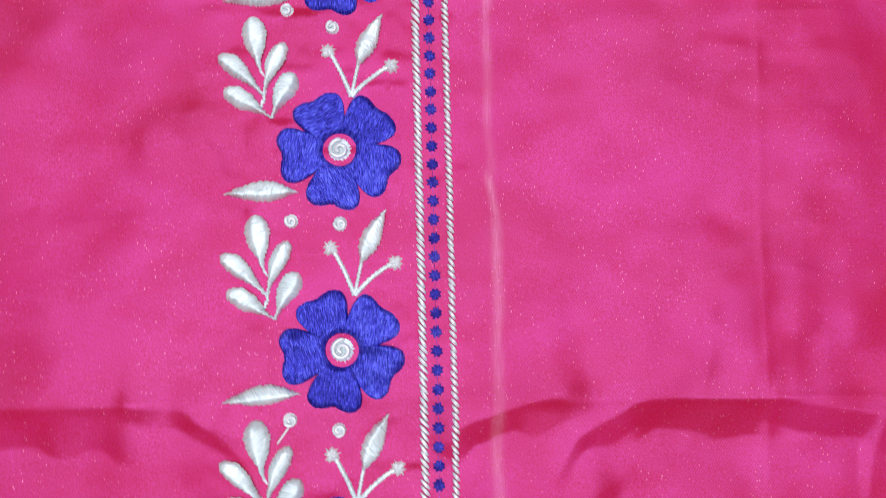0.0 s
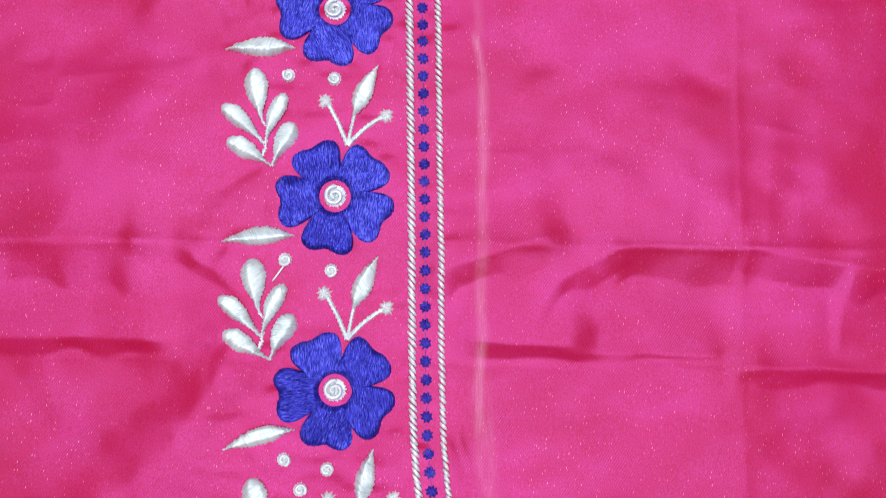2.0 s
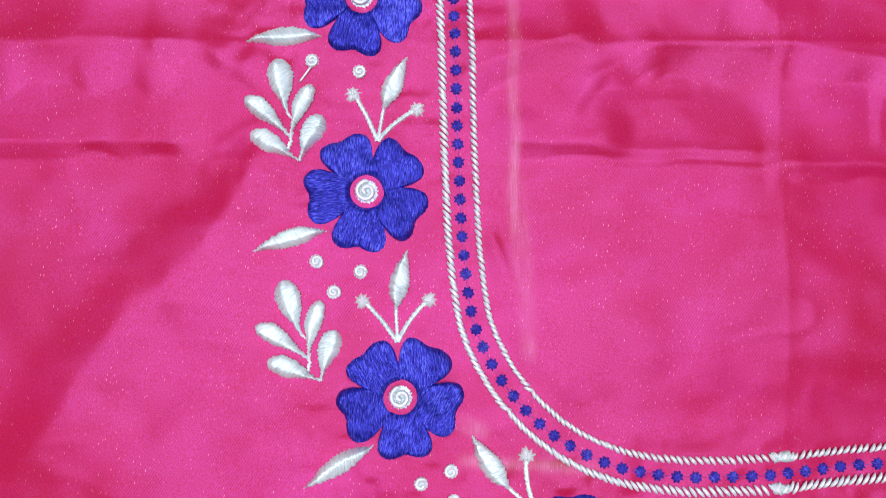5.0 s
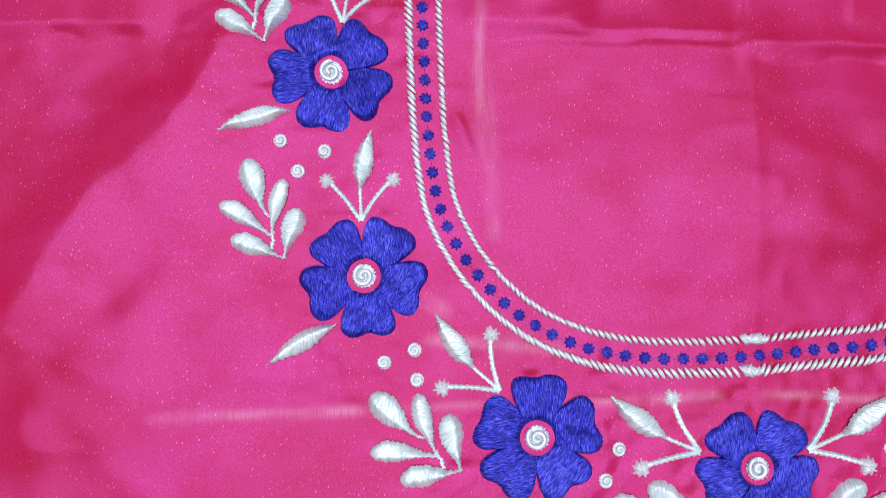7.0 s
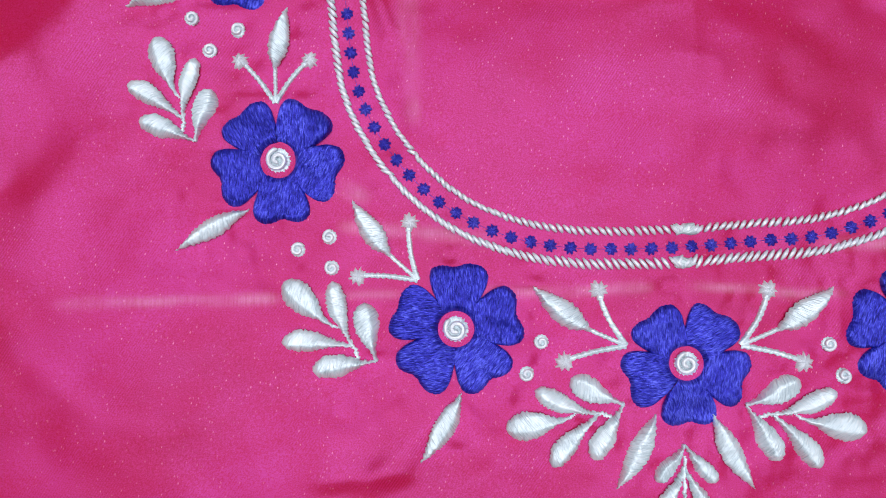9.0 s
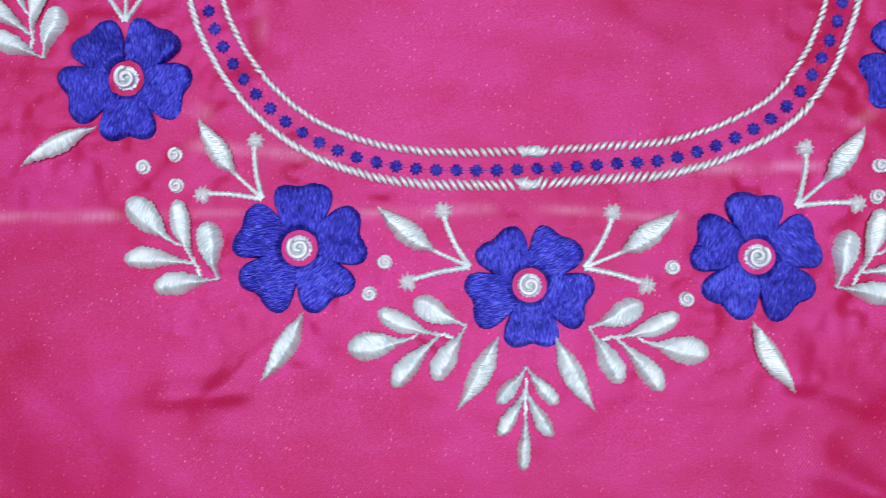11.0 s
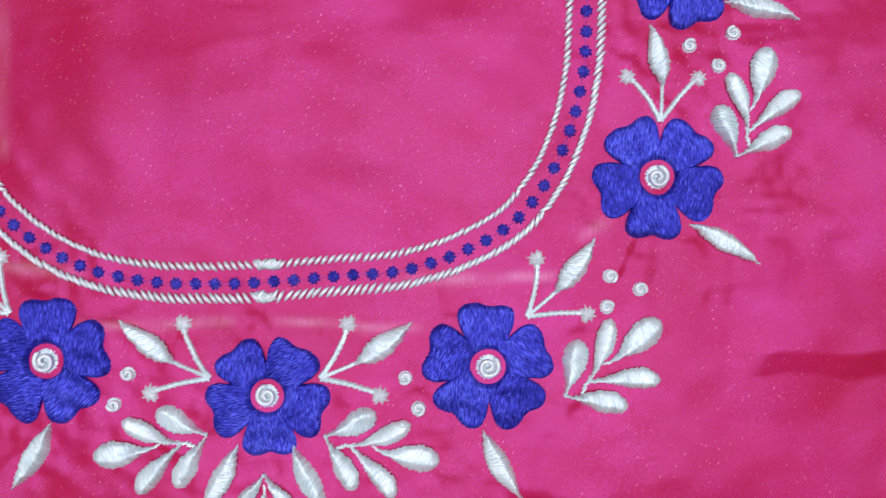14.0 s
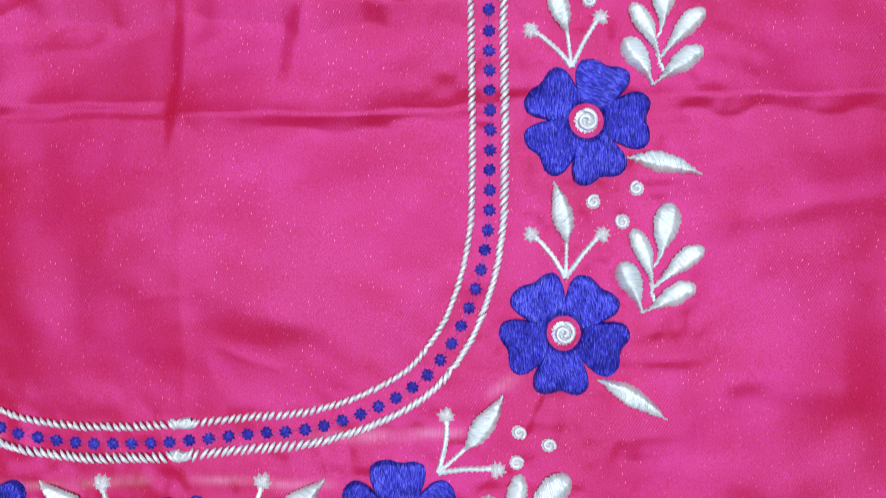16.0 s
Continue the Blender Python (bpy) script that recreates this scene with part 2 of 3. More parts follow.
def relief(x, y):
    """Height of the cloth at points given in millimetres."""
    x, y = np.asarray(x, float), np.asarray(y, float)
    soft = 1.2 * value_noise(x / 46 + 3.3, y / 38 + 9.1, 11) + 0.42 * value_noise(x / 21 + 1.7, y / 17 + 4.2, 12)
    # crumpled creases: short, sharp-backed, running mostly across
    bend = 6 * value_noise(x / 30, y / 30, 14)
    crush = 1 - np.abs(value_noise(x / 24 + 2.2 + bend / 40, (y + bend) / 13 + 6.1, 15))
    patch = np.clip(0.35 + value_noise(x / 55 + 8.8, y / 50 + 1.3, 16), 0, 1)
    soft = soft + 0.25 * patch * crush**2 + 0.15 * value_noise(x / 9 + 0.4, y / 7 + 2.9, 13)
    soft = soft + 0.30 * patch * value_noise(x / 15 + 5.4 + bend / 25, y / 12 + 7.9, 17)
    z = 0.0 * x
    # two pressed folds across the cloth, broken into creased faces
    z = z + face(x, y, -300, 158, -178, 157.5, 2.6, 14, 22, 1.2, 21) + face(x, y, -184, 157.8, -162, 156.6, 0.9, 4.5, 10, 0.6, 22)
    z = z + face(x, y, -167, 156, -147, 140.5, 0.7, 3.6, 7, 0.8, 23)
    z = z + face(x, y, -95, 150.5, -55, 163, 2.4, 9, 14, 0.6, 24) + face(x, y, -63, 136.5, -54, 150, 0.8, 4, 9, 0.5, 25)
    z = z + face(x, y, -55, 149, -36, 159.5, 1.4, 5.5, 10, 0.5, 26) + face(x, y, -39, 159.2, 4, 160.0, 2.7, 9.5, 20, 0.6, 27)
    z = z + face(x, y, 4, 160.0, 62, 152.5, 2.7, 9.5, 20, 0.8, 28) + face(x, y, 58, 152, 116, 156, 2.0, 8, 18, 0.8, 29)
    z = z + face(x, y, -300, 128.6, -174, 129.2, 1.7, 4.6, 14, 0.5, 30) + face(x, y, -81, 130.4, -48, 129.0, 1.9, 5.2, 12, 0.5, 20)
    z = z + face(x, y, -54, 127.4, -3, 127.2, 1.0, 2.6, 10, 0.4, 19) + face(x, y, 2, 123.6, 64, 122.8, 1.8, 5.0, 12, 0.5, 18)
    z = z + face(x, y, 60, 123.4, 104, 124.6, 1.1, 3.4, 10, 0.5, 35) + face(x, y, 136, 126.0, 270, 125.0, 1.9, 5.2, 14, 0.8, 36)
    z = z + fold(x, y, -190, 123.5, 230, 121.5, 0.35, 3, 2.0, 0.8, 27, 1.2)
    z = z + fold(x, y, -270, 158.2, 240, 161.5, 0.35, 2.6, 1.8, 0.7, 40, 1.2)
    # the upright creases, one of them on the neck's middle line
    z = z + face(x, y, 5.2, 161, -0.4, 116, 0.5, 2.6, 6, 0.6, 31) + face(x, y, 37.5, 154, 33, 131, 0.5, 3.0, 7, 0.8, 37)
    z = z + fold(x, y, -20, 188, 4, 167, 1.0, 9, 7, 1.0, 38, 1.4) + dent(x, y, -41, 183, 10, 6, -25, 0.9)
    z = z + fold(x, y, 3, 330, 0.5, -120, 0.14, 2.0, 1.4, 0.5, 32, 1.2)
    # slack slope at the outer edge
    z = z + fold(x, y, -146, 130, -226, 31, 2.6, 12, 11, 3, 33, 1.7)
    z = z + fold(x, y, -160, 60, -215, 5, 1.6, 16, 14, 4, 34)
    # the cloth swells a little inside the neckline
    z = z + dent(x, y, 5, 80, 56, 24, 0, 4.0)
    # short puckers
    z = z + fold(x, y, -64, -12, -88, -38, 0.9, 4, 2.4, 1, 41) + fold(x, y, -100, -33, -74, -30, 1.2, 5, 4.0, 1, 42)
    z = z + fold(x, y, 70, -22, 96, -32, 1.1, 6, 4.5, 1, 43) + fold(x, y, 74, -46, 100, -56, 1.2, 6, 5, 1, 44)
    z = z + face(x, y, 134, 14.8, 270, 12.0, 2.0, 7.5, 14, 1.6, 45) + fold(x, y, 138, 92, 230, 104, 1.5, 9, 5.5, 2, 46)
    z = z + fold(x, y, 140, 24, 172, 16, 0.5, 7, 5, 2, 47) + fold(x, y, 150, 50, 190, 44, 1.2, 8, 6, 2, 48)
    z = z + fold(x, y, -55, 128, -42, 70, 1.0, 12, 10, 3, 51) + fold(x, y, 10, 74, 52, 60, 0.8, 8, 7, 2, 52)
    z = z + fold(x, y, -78, 72, -62, 56, 0.4, 5, 5, 2, 53) + fold(x, y, 54, 105, 78, 90, 0.7, 7, 5, 2, 54)
    z = z + dent(x, y, -63, 209, 9, 5, 35, 0.7) + fold(x, y, -186, 232, -160, 240, 1.0, 9, 7, 2, 56)
    # tucks where the stitching draws the cloth in
    z = z + fold(x, y, -54, 21, -38, 20, 0.8, 3, 1.4, 0.5, 61) + fold(x, y, 74, 1, 86, -1.5, 0.8, 3, 1.4, 0.5, 62)
    z = z + fold(x, y, 77, 17, 87, 14, 0.7, 3, 1.4, 0.5, 63) + fold(x, y, 102.5, 47, 96.5, 33, 0.7, 1.4, 2.4, 0.5, 64)
    z = z + fold(x, y, -31, -14, -21, -19, 0.6, 3, 1.6, 0.5, 65) + fold(x, y, -172, 90, -152, 86, 0.5, 7, 5, 2, 66)
    z = z + fold(x, y, -178, 76, -156, 73, 0.5, 8, 6, 2, 67) + fold(x, y, 112, 28, 136, 32, 0.4, 5, 3, 2, 68)
    z = z + fold(x, y, -86, 103, -80, 88, 0.7, 2, 3, 0.6, 69) + fold(x, y, -160, 153, -147, 146, 0.7, 4, 2.2, 1.2, 70)
    # the stitching holds the cloth flat round each flower and along the neckline
    hold = 0.0 * x
    for _, fx, fy, *_ in FLOWERS:
        hold = np.maximum(hold, np.exp(-((((x - fx) ** 2 + (y - fy) ** 2) / 24.0**2) ** 2)))
    # small puckers where the thread pulls
    near = 0.0 * x
    for _, fx, fy, *_ in FLOWERS:
        near = np.maximum(near, np.exp(-((((x - fx) ** 2 + (y - fy) ** 2) / 42.0**2) ** 2)))
    pull = 0.48 * value_noise(x / 6.5 + bend / 9, y / 4.2 + 1.1, 18) + 0.17 * value_noise(x / 2.8, y / 3.4 + bend / 7, 19)
    return (z + soft) * (1 - 0.75 * hold) + near * pull


TABLE = relief(*np.meshgrid(np.arange(-260, 261.0), np.arange(-130, 351.0)))


def height(x, y):
    """The cloth's height at one point, from a table of whole millimetres."""
    i, j = min(max(x + 260, 0), 518.9), min(max(y + 130, 0), 478.9)
    a, b = int(i), int(j)
    u, v = i - a, j - b
    row, then = TABLE[b], TABLE[b + 1]
    return float((row[a] * (1 - u) + row[a + 1] * u) * (1 - v) + (then[a] * (1 - u) + then[a + 1] * u) * v)


def heights(x, y):
    i, j = np.clip(x + 260, 0, 518.9), np.clip(y + 130, 0, 478.9)
    a, b = i.astype(int), j.astype(int)
    u, v = i - a, j - b
    return (TABLE[b, a] * (1 - u) + TABLE[b, a + 1] * u) * (1 - v) + (TABLE[b + 1, a] * (1 - u) + TABLE[b + 1, a + 1] * u) * v


def flat(x, y, turn=0.0, mirror=1, size=1.0):
    """The pose of a thing sewn on at x, y (millimetres)."""
    return pose(x * MM, y * MM, height(x, y) * MM, 0, 0, turn) @ Matrix.Diagonal((mirror * size, size, size, 1))


def settle(top, lift=0.0):
    """Let a sewn thing follow the cloth under it."""
    for ob in (top, *top.children_recursive):
        if ob.type != "MESH":
            continue
        m, up = ob.matrix_basis.copy(), ob.parent
        while up:
            m, up = up.matrix_basis @ m, up.parent
        me = ob.data = ob.data.copy()
        co = np.empty(len(me.vertices) * 3)
        me.vertices.foreach_get("co", co)
        co = co.reshape(-1, 3)
        spin = np.array(m)
        at = co @ spin[:3, :3].T + spin[:3, 3]
        base = top.matrix_basis.translation.z
        co[:, 2] += (heights(at[:, 0] / MM, at[:, 1] / MM) * MM - base + lift * MM) / abs(spin[2, 2])
        me.vertices.foreach_set("co", co.ravel())
        me.update()
    return top


def on_cloth(x, y, turn=0.0, mirror=1, lift=0.0, reach=6.0):
    """The pose of a thing that lies on the cloth at x, y (millimetres), leaning with it."""
    gx = (height(x + reach, y) - height(x - reach, y)) / (2 * reach)
    gy = (height(x, y + reach) - height(x, y - reach)) / (2 * reach)
    up = Vector((-gx, -gy, 1)).normalized()
    side = Vector((1, 0, gx)).normalized()
    fore = up.cross(side)
    m = Matrix((side, fore, up)).transposed().to_4x4()
    z = (height(x, y) + height(x + reach, y) / 2 + height(x - reach, y) / 2) / 2
    return Matrix.Translation((x * MM, y * MM, (z + lift) * MM)) @ m @ Matrix.Rotation(radians(turn), 4, "Z") @ Matrix.Diagonal((mirror, 1, 1, 1))


# ---------------------------------------------------------------- mesh helpers
def mesh_of(name, verts, faces, mat, thread=None):
    """A smooth mesh in millimetres; thread holds each vertex's place across and along the stitches."""
    me = bpy.data.meshes.new(name)
    me.from_pydata([tuple(c * MM for c in v) for v in verts], [], faces)
    me.materials.append(mat)
    if thread:
        lay = me.attributes.new("thread", "FLOAT_VECTOR", "POINT")
        lay.data.foreach_set("vector", [c for v in thread for c in v])
    me.shade_smooth()
    me.update()
    return me


def part(name, me, parent, label=""):
    ob = new(name, me)
    ob.parent = parent
    if label:
        tagged(ob, label)
    return ob


def strip_mesh(name, mat, rails, high, skirt=0.5, seed=0, fray=0.30, shade=None):
    """A raised pad of satin stitch between two rails (lists of x, y), with uneven stitch ends and one steep side (shade: the first rail's)."""
    rnd = random.Random(seed)
    left, right = rails
    across, crest, turned = 12, rnd.uniform(0.60, 0.72), (rnd.random() < 0.5 if shade is None else shade)
    verts, faces, thread = [], [], []
    n, lean = len(left), rnd.choice((-0.55, 0.55))
    for k in range(n):
        (ax, ay), (bx, by) = left[k], right[k]
        w = math.hypot(bx - ax, by - ay) or 1e-6
        e0, e1 = rnd.uniform(-fray, fray) / w, rnd.uniform(-fray, fray) / w
        t_end = min(1.0, 5.0 * min(k, n - 1 - k) / n + 0.45)
        thick = high * min(1.0, 0.35 + w / 4.0) * t_end
        for j in range(across + 1):
            u = j / across
            q = e0 + u * (1 - e0 + e1)
            v = 1 - u if turned else u
            dome = 1 - 0.5 * ((crest - v) / crest) ** 2.0 if v < crest else 1 - ((v - crest) / (1 - crest)) ** 1.3
            z = thick * (0.1 + 0.9 * dome) - (skirt + 0.3 if j in (0, across) else 0)
            verts.append((ax + (bx - ax) * q, ay + (by - ay) * q, z))
            thread.append((0.42 * k + lean * u * w, u * w, 7.0 * seed))
    for k in range(n - 1):
        for j in range(across):
            a = k * (across + 1) + j
            faces.append((a, a + across + 1, a + across + 2, a + 1))
    return mesh_of(name, verts, faces, mat, thread)


def bezier(p0, p1, p2, t):
    a, b, c = (1 - t) ** 2, 2 * t * (1 - t), t * t
    return (a * p0[0] + b * p1[0] + c * p2[0], a * p0[1] + b * p1[1] + c * p2[1])


def rails_along(start, end, bow, half):
    """Rails either side of a bowed line; half(t) is the half width at t."""
    dx, dy = end[0] - start[0], end[1] - start[1]
    mid = ((start[0] + end[0]) / 2 - dy * bow, (start[1] + end[1]) / 2 + dx * bow)
    left, right = [], []
    count = max(14, int(math.hypot(dx, dy) / 0.42))
    for k in range(count + 1):
        t = k / count
        x, y = bezier(start, mid, end, t)
        xa, ya = bezier(start, mid, end, max(0, t - 0.01))
        xb, yb = bezier(start, mid, end, min(1, t + 0.01))
        l = math.hypot(xb - xa, yb - ya)
        nx, ny = -(yb - ya) / l, (xb - xa) / l
        w = half(t)
        left.append((x + nx * w, y + ny * w))
        right.append((x - nx * w, y - ny * w))
    return left, right


def leaf_mesh(start, end, width, bow=0.12, peak=0.42, seed=0, high=2.4, shade=None):
    """A pointed leaf."""
    def half(t):
        u = t / peak if t < peak else (1 - t) / (1 - peak)
        return 0.12 + width / 2 * math.sin(math.pi / 2 * u) ** 1.25
    return strip_mesh("leaf", WHITE, rails_along(start, end, bow, half), high, seed=seed, shade=shade)


def drop_mesh(tail, head, width, bow=0.0, seed=0, high=2.4, shade=None):
    """A leaflet with a round head and a thin tail."""
    def half(t):
        if t > 0.68:
            return width / 2 * math.sqrt(max(0.0, 1 - ((t - 0.68) / 0.32) ** 2)) + 0.06
        return 0.35 + (width / 2 - 0.35) * (0.5 - 0.5 * math.cos(math.pi * (t / 0.68))) ** 1.15 + 0.06
    return strip_mesh("leaflet", WHITE, rails_along(tail, head, bow, half), high, seed=seed, shade=shade)


def stalk_mesh(start, end, bow, width=1.25, seed=0):
    """A corded stalk, with a ripple where each stitch crosses."""
    def half(t):
        return width / 2 * (1 + 0.16 * math.sin(t * 62))
    return strip_mesh("stalk", WHITE, rails_along(start, end, bow, half), 1.0, seed=seed, fray=0.1)


def burst_mesh(name, mat, radius, arms, high, seed, ragged=0.16, deep=0.22):
    """A small knot of stitches crossing in the middle, with a starry rim."""
    rnd = random.Random(seed)
    n, rings = arms * 6, 5
    rim = [radius * (1 - deep / 2 + deep / 2 * math.cos(arms * 2 * math.pi * k / n) + rnd.uniform(-ragged, ragged) * 0.5) for k in range(n)]
    verts, faces, thread = [(0, 0, high)], [], [(0, 0, seed)]
    for r in range(1, rings + 1):
        u = r / rings
        for k in range(n):
            a = 2 * math.pi * k / n
            z = high * (1 - u**3) * (1 + 0.12 * math.cos(arms * a)) - (0.5 if r == rings else 0)
            verts.append((rim[k] * u * math.cos(a), rim[k] * u * math.sin(a), z))
            thread.append((radius * 0.8 * (a if a < math.pi else 2 * math.pi - a), rim[k] * u, seed))
    for k in range(n):
        faces.append((0, 1 + k, 1 + (k + 1) % n))
        for r in range(rings - 1):
            a, b = 1 + r * n + k, 1 + r * n + (k + 1) % n
            faces.append((a, a + n, b + n, b))
    return mesh_of(name, verts, faces, mat, thread)


def tube_mesh(name, mat, line, radius, sides=6):
    """A thread along a line of x, y, z."""
    verts, faces, thread = [], [], []
    for k, (x, y, z) in enumerate(line):
        a, b = line[max(0, k - 1)], line[min(len(line) - 1, k + 1)]
        t = Vector((b[0] - a[0], b[1] - a[1], b[2] - a[2])).normalized()
        s = t.cross(Vector((0, 0, 1))).normalized()
        u = s.cross(t)
        end = 0.35 if k in (0, len(line) - 1) else 1.0
        for j in range(sides):
            q = 2 * math.pi * j / sides
            o = (s * math.cos(q) + u * math.sin(q)) * radius * end
            verts.append((x + o.x, y + o.y, z + o.z))
            thread.append((0.3 * abs(j - sides / 2), 0.35 * k, 3.0))
    for k in range(len(line) - 1):
        for j in range(sides):
            a, b = k * sides + j, k * sides + (j + 1) % sides
            faces.append((a, b, b + sides, a + sides))
    faces.append(tuple(range(sides)))
    faces.append(tuple(reversed(range((len(line) - 1) * sides, len(line) * sides))))
    return mesh_of(name, verts, faces, mat, thread)


def spiral_line(r0, r1, turns, z0, z1, begin=0.0):
    n = int(26 * turns)
    out = []
    for k in range(n + 1):
        t = k / n
        a, r = begin + turns * 2 * math.pi * t, r0 + (r1 - r0) * t
        out.append((r * math.cos(a), r * math.sin(a), z0 + (z1 - z0) * t))
    return out


# ---------------------------------------------------------------- the cloth
def axis(lo, hi, fine):
    inner = np.arange(lo, hi + fine / 2, fine)
    step = fine * 1.25 ** np.arange(1, 24)
    out = np.cumsum(step)
    out = out[out < 420]
    return np.concatenate([lo - out[::-1], inner, hi + out])


def line_mark(x, y, x0, y0, x1, y1, wide, strength, seed):
    """A rubbed chalk line, patchy along its length."""
    dx, dy = x1 - x0, y1 - y0
    long = math.hypot(dx, dy)
    s = ((x - x0) * dx + (y - y0) * dy) / long
    d = (-(x - x0) * dy + (y - y0) * dx) / long + 0.5 * value_noise(s / 14, 0 * s, seed)
    ends = np.clip(np.minimum(s, long - s) / 5 + 0.5, 0, 1)
    patch = np.clip(0.65 + 0.55 * value_noise(s / 9, d / 3, seed + 1), 0, 1)
    return strength * ends * patch * np.exp(-((d / wide) ** 2))


def build_cloth():
    xs, ys = axis(-250, 235, 0.9), axis(-115, 300, 0.9)
    gx, gy = np.meshgrid(xs, ys)
    gz = relief(gx, gy)
    nx, ny = len(xs), len(ys)
    co = np.stack([gx, gy, gz], -1).reshape(-1, 3) * MM
    idx = np.arange(nx * ny).reshape(ny, nx)
    quads = np.stack([idx[:-1, :-1], idx[:-1, 1:], idx[1:, 1:], idx[1:, :-1]], -1).reshape(-1, 4)
    me = bpy.data.meshes.new("satin_cloth")
    me.vertices.add(len(co))
    me.vertices.foreach_set("co", co.ravel())
    me.loops.add(quads.size)
    me.loops.foreach_set("vertex_index", quads.ravel())
    me.polygons.add(len(quads))
    me.polygons.foreach_set("loop_start", np.arange(0, quads.size, 4))
    me.update(calc_edges=True)
    me.validate()
    me.shade_smooth()
    c = 0 * gx
    for args in ((-82.2, 300, -81, 225, 1.3, 0.30, 61), (-82, 226, -78.4, 212, 1.0, 0.55, 62), (-79, 215, -78, 90, 1.5, 0.38, 63),
                 (-78, 120, -74, 66, 2.4, 0.26, 64), (-172, 14, -112, 16, 1.5, 0.42, 65), (-150, 15, -78, 17.5, 1.2, 0.25, 66),
                 (-60, 18.4, -10, 19.5, 1.5, 0.45, 67), (2, 20, 44, 18.2, 1.3, 0.34, 68), (-94, 36, -52, 33.5, 1.9, 0.30, 69),
                 (36, 32, 80, 34, 1.7, 0.36, 70), (-95, 47, -88, 44, 2.0, 0.40, 71), (88, 44, 95, 49, 1.8, 0.35, 72)):
        c = np.maximum(c, line_mark(gx, gy, *args))
    at = me.attributes.new("chalk", "FLOAT", "POINT")
    at.data.foreach_set("value", c.ravel())
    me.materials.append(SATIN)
    return tagged(new("ground", me), "pink shot-satin cloth with pressed folds and rubbed chalk lines", "cloth", kind="structure")


build_cloth()

# the plain board under the cloth
board = bmesh.new()
bmesh.ops.create_cube(board, size=1.0, matrix=Matrix.Translation((0, 0.09, -0.018)) @ Matrix.Diagonal((3.4, 3.4, 0.024, 1)))
board_mesh = bpy.data.meshes.new("floor")
board.to_mesh(board_mesh)
board_mat, bn, bl, bp = material("pale_board")
board_tone = ramp(bn, [(0.3, (0.42, 0.40, 0.37)), (0.7, (0.52, 0.50, 0.46))])
bl.new(noise_tex(bn, bl, mapped(bn, bl, (0.02, 0.2, 0.02)), 1.0, 4.0), board_tone.inputs[0])
bl.new(board_tone.outputs[0], bp.inputs["Base Color"])
board_mesh.materials.append(board_mat)
tagged(new("floor", board_mesh), "plain pale board that the cloth lies on", "floor", kind="structure")


# unseen plain walls, added far outside the cloth to block the low sky
wall_mat, wn2, wl2, wp2 = material("sky_block_grey")
wall_tone = ramp(wn2, [(0.3, (0.30, 0.29, 0.28)), (0.7, (0.36, 0.35, 0.33))])
wl2.new(noise_tex(wn2, wl2, mapped(wn2, wl2, (0.4, 0.4, 0.4)), 1.0, 5.0), wall_tone.inputs[0])
wl2.new(wall_tone.outputs[0], wp2.inputs["Base Color"])
wp2.inputs["Roughness"].default_value = 0.9
for side, (cx, cy, sx, sy) in {"north": (0, 1.84, 3.6, 0.1), "south": (0, -1.66, 3.6, 0.1), "east": (1.75, 0.09, 0.1, 3.4), "west": (-1.75, 0.09, 0.1, 3.4)}.items():
    bm = bmesh.new()
    bmesh.ops.create_cube(bm, size=1.0, matrix=Matrix.Translation((cx, cy, 0.87)) @ Matrix.Diagonal((sx, sy, 1.8, 1)))
    wall = bpy.data.meshes.new("wall_" + side)
    bm.to_mesh(wall)
    bm.free()
    wall.materials.append(wall_mat)
    tagged(new("wall_" + side, wall), "unseen plain grey wall added to block the low sky", "wall", kind="structure")


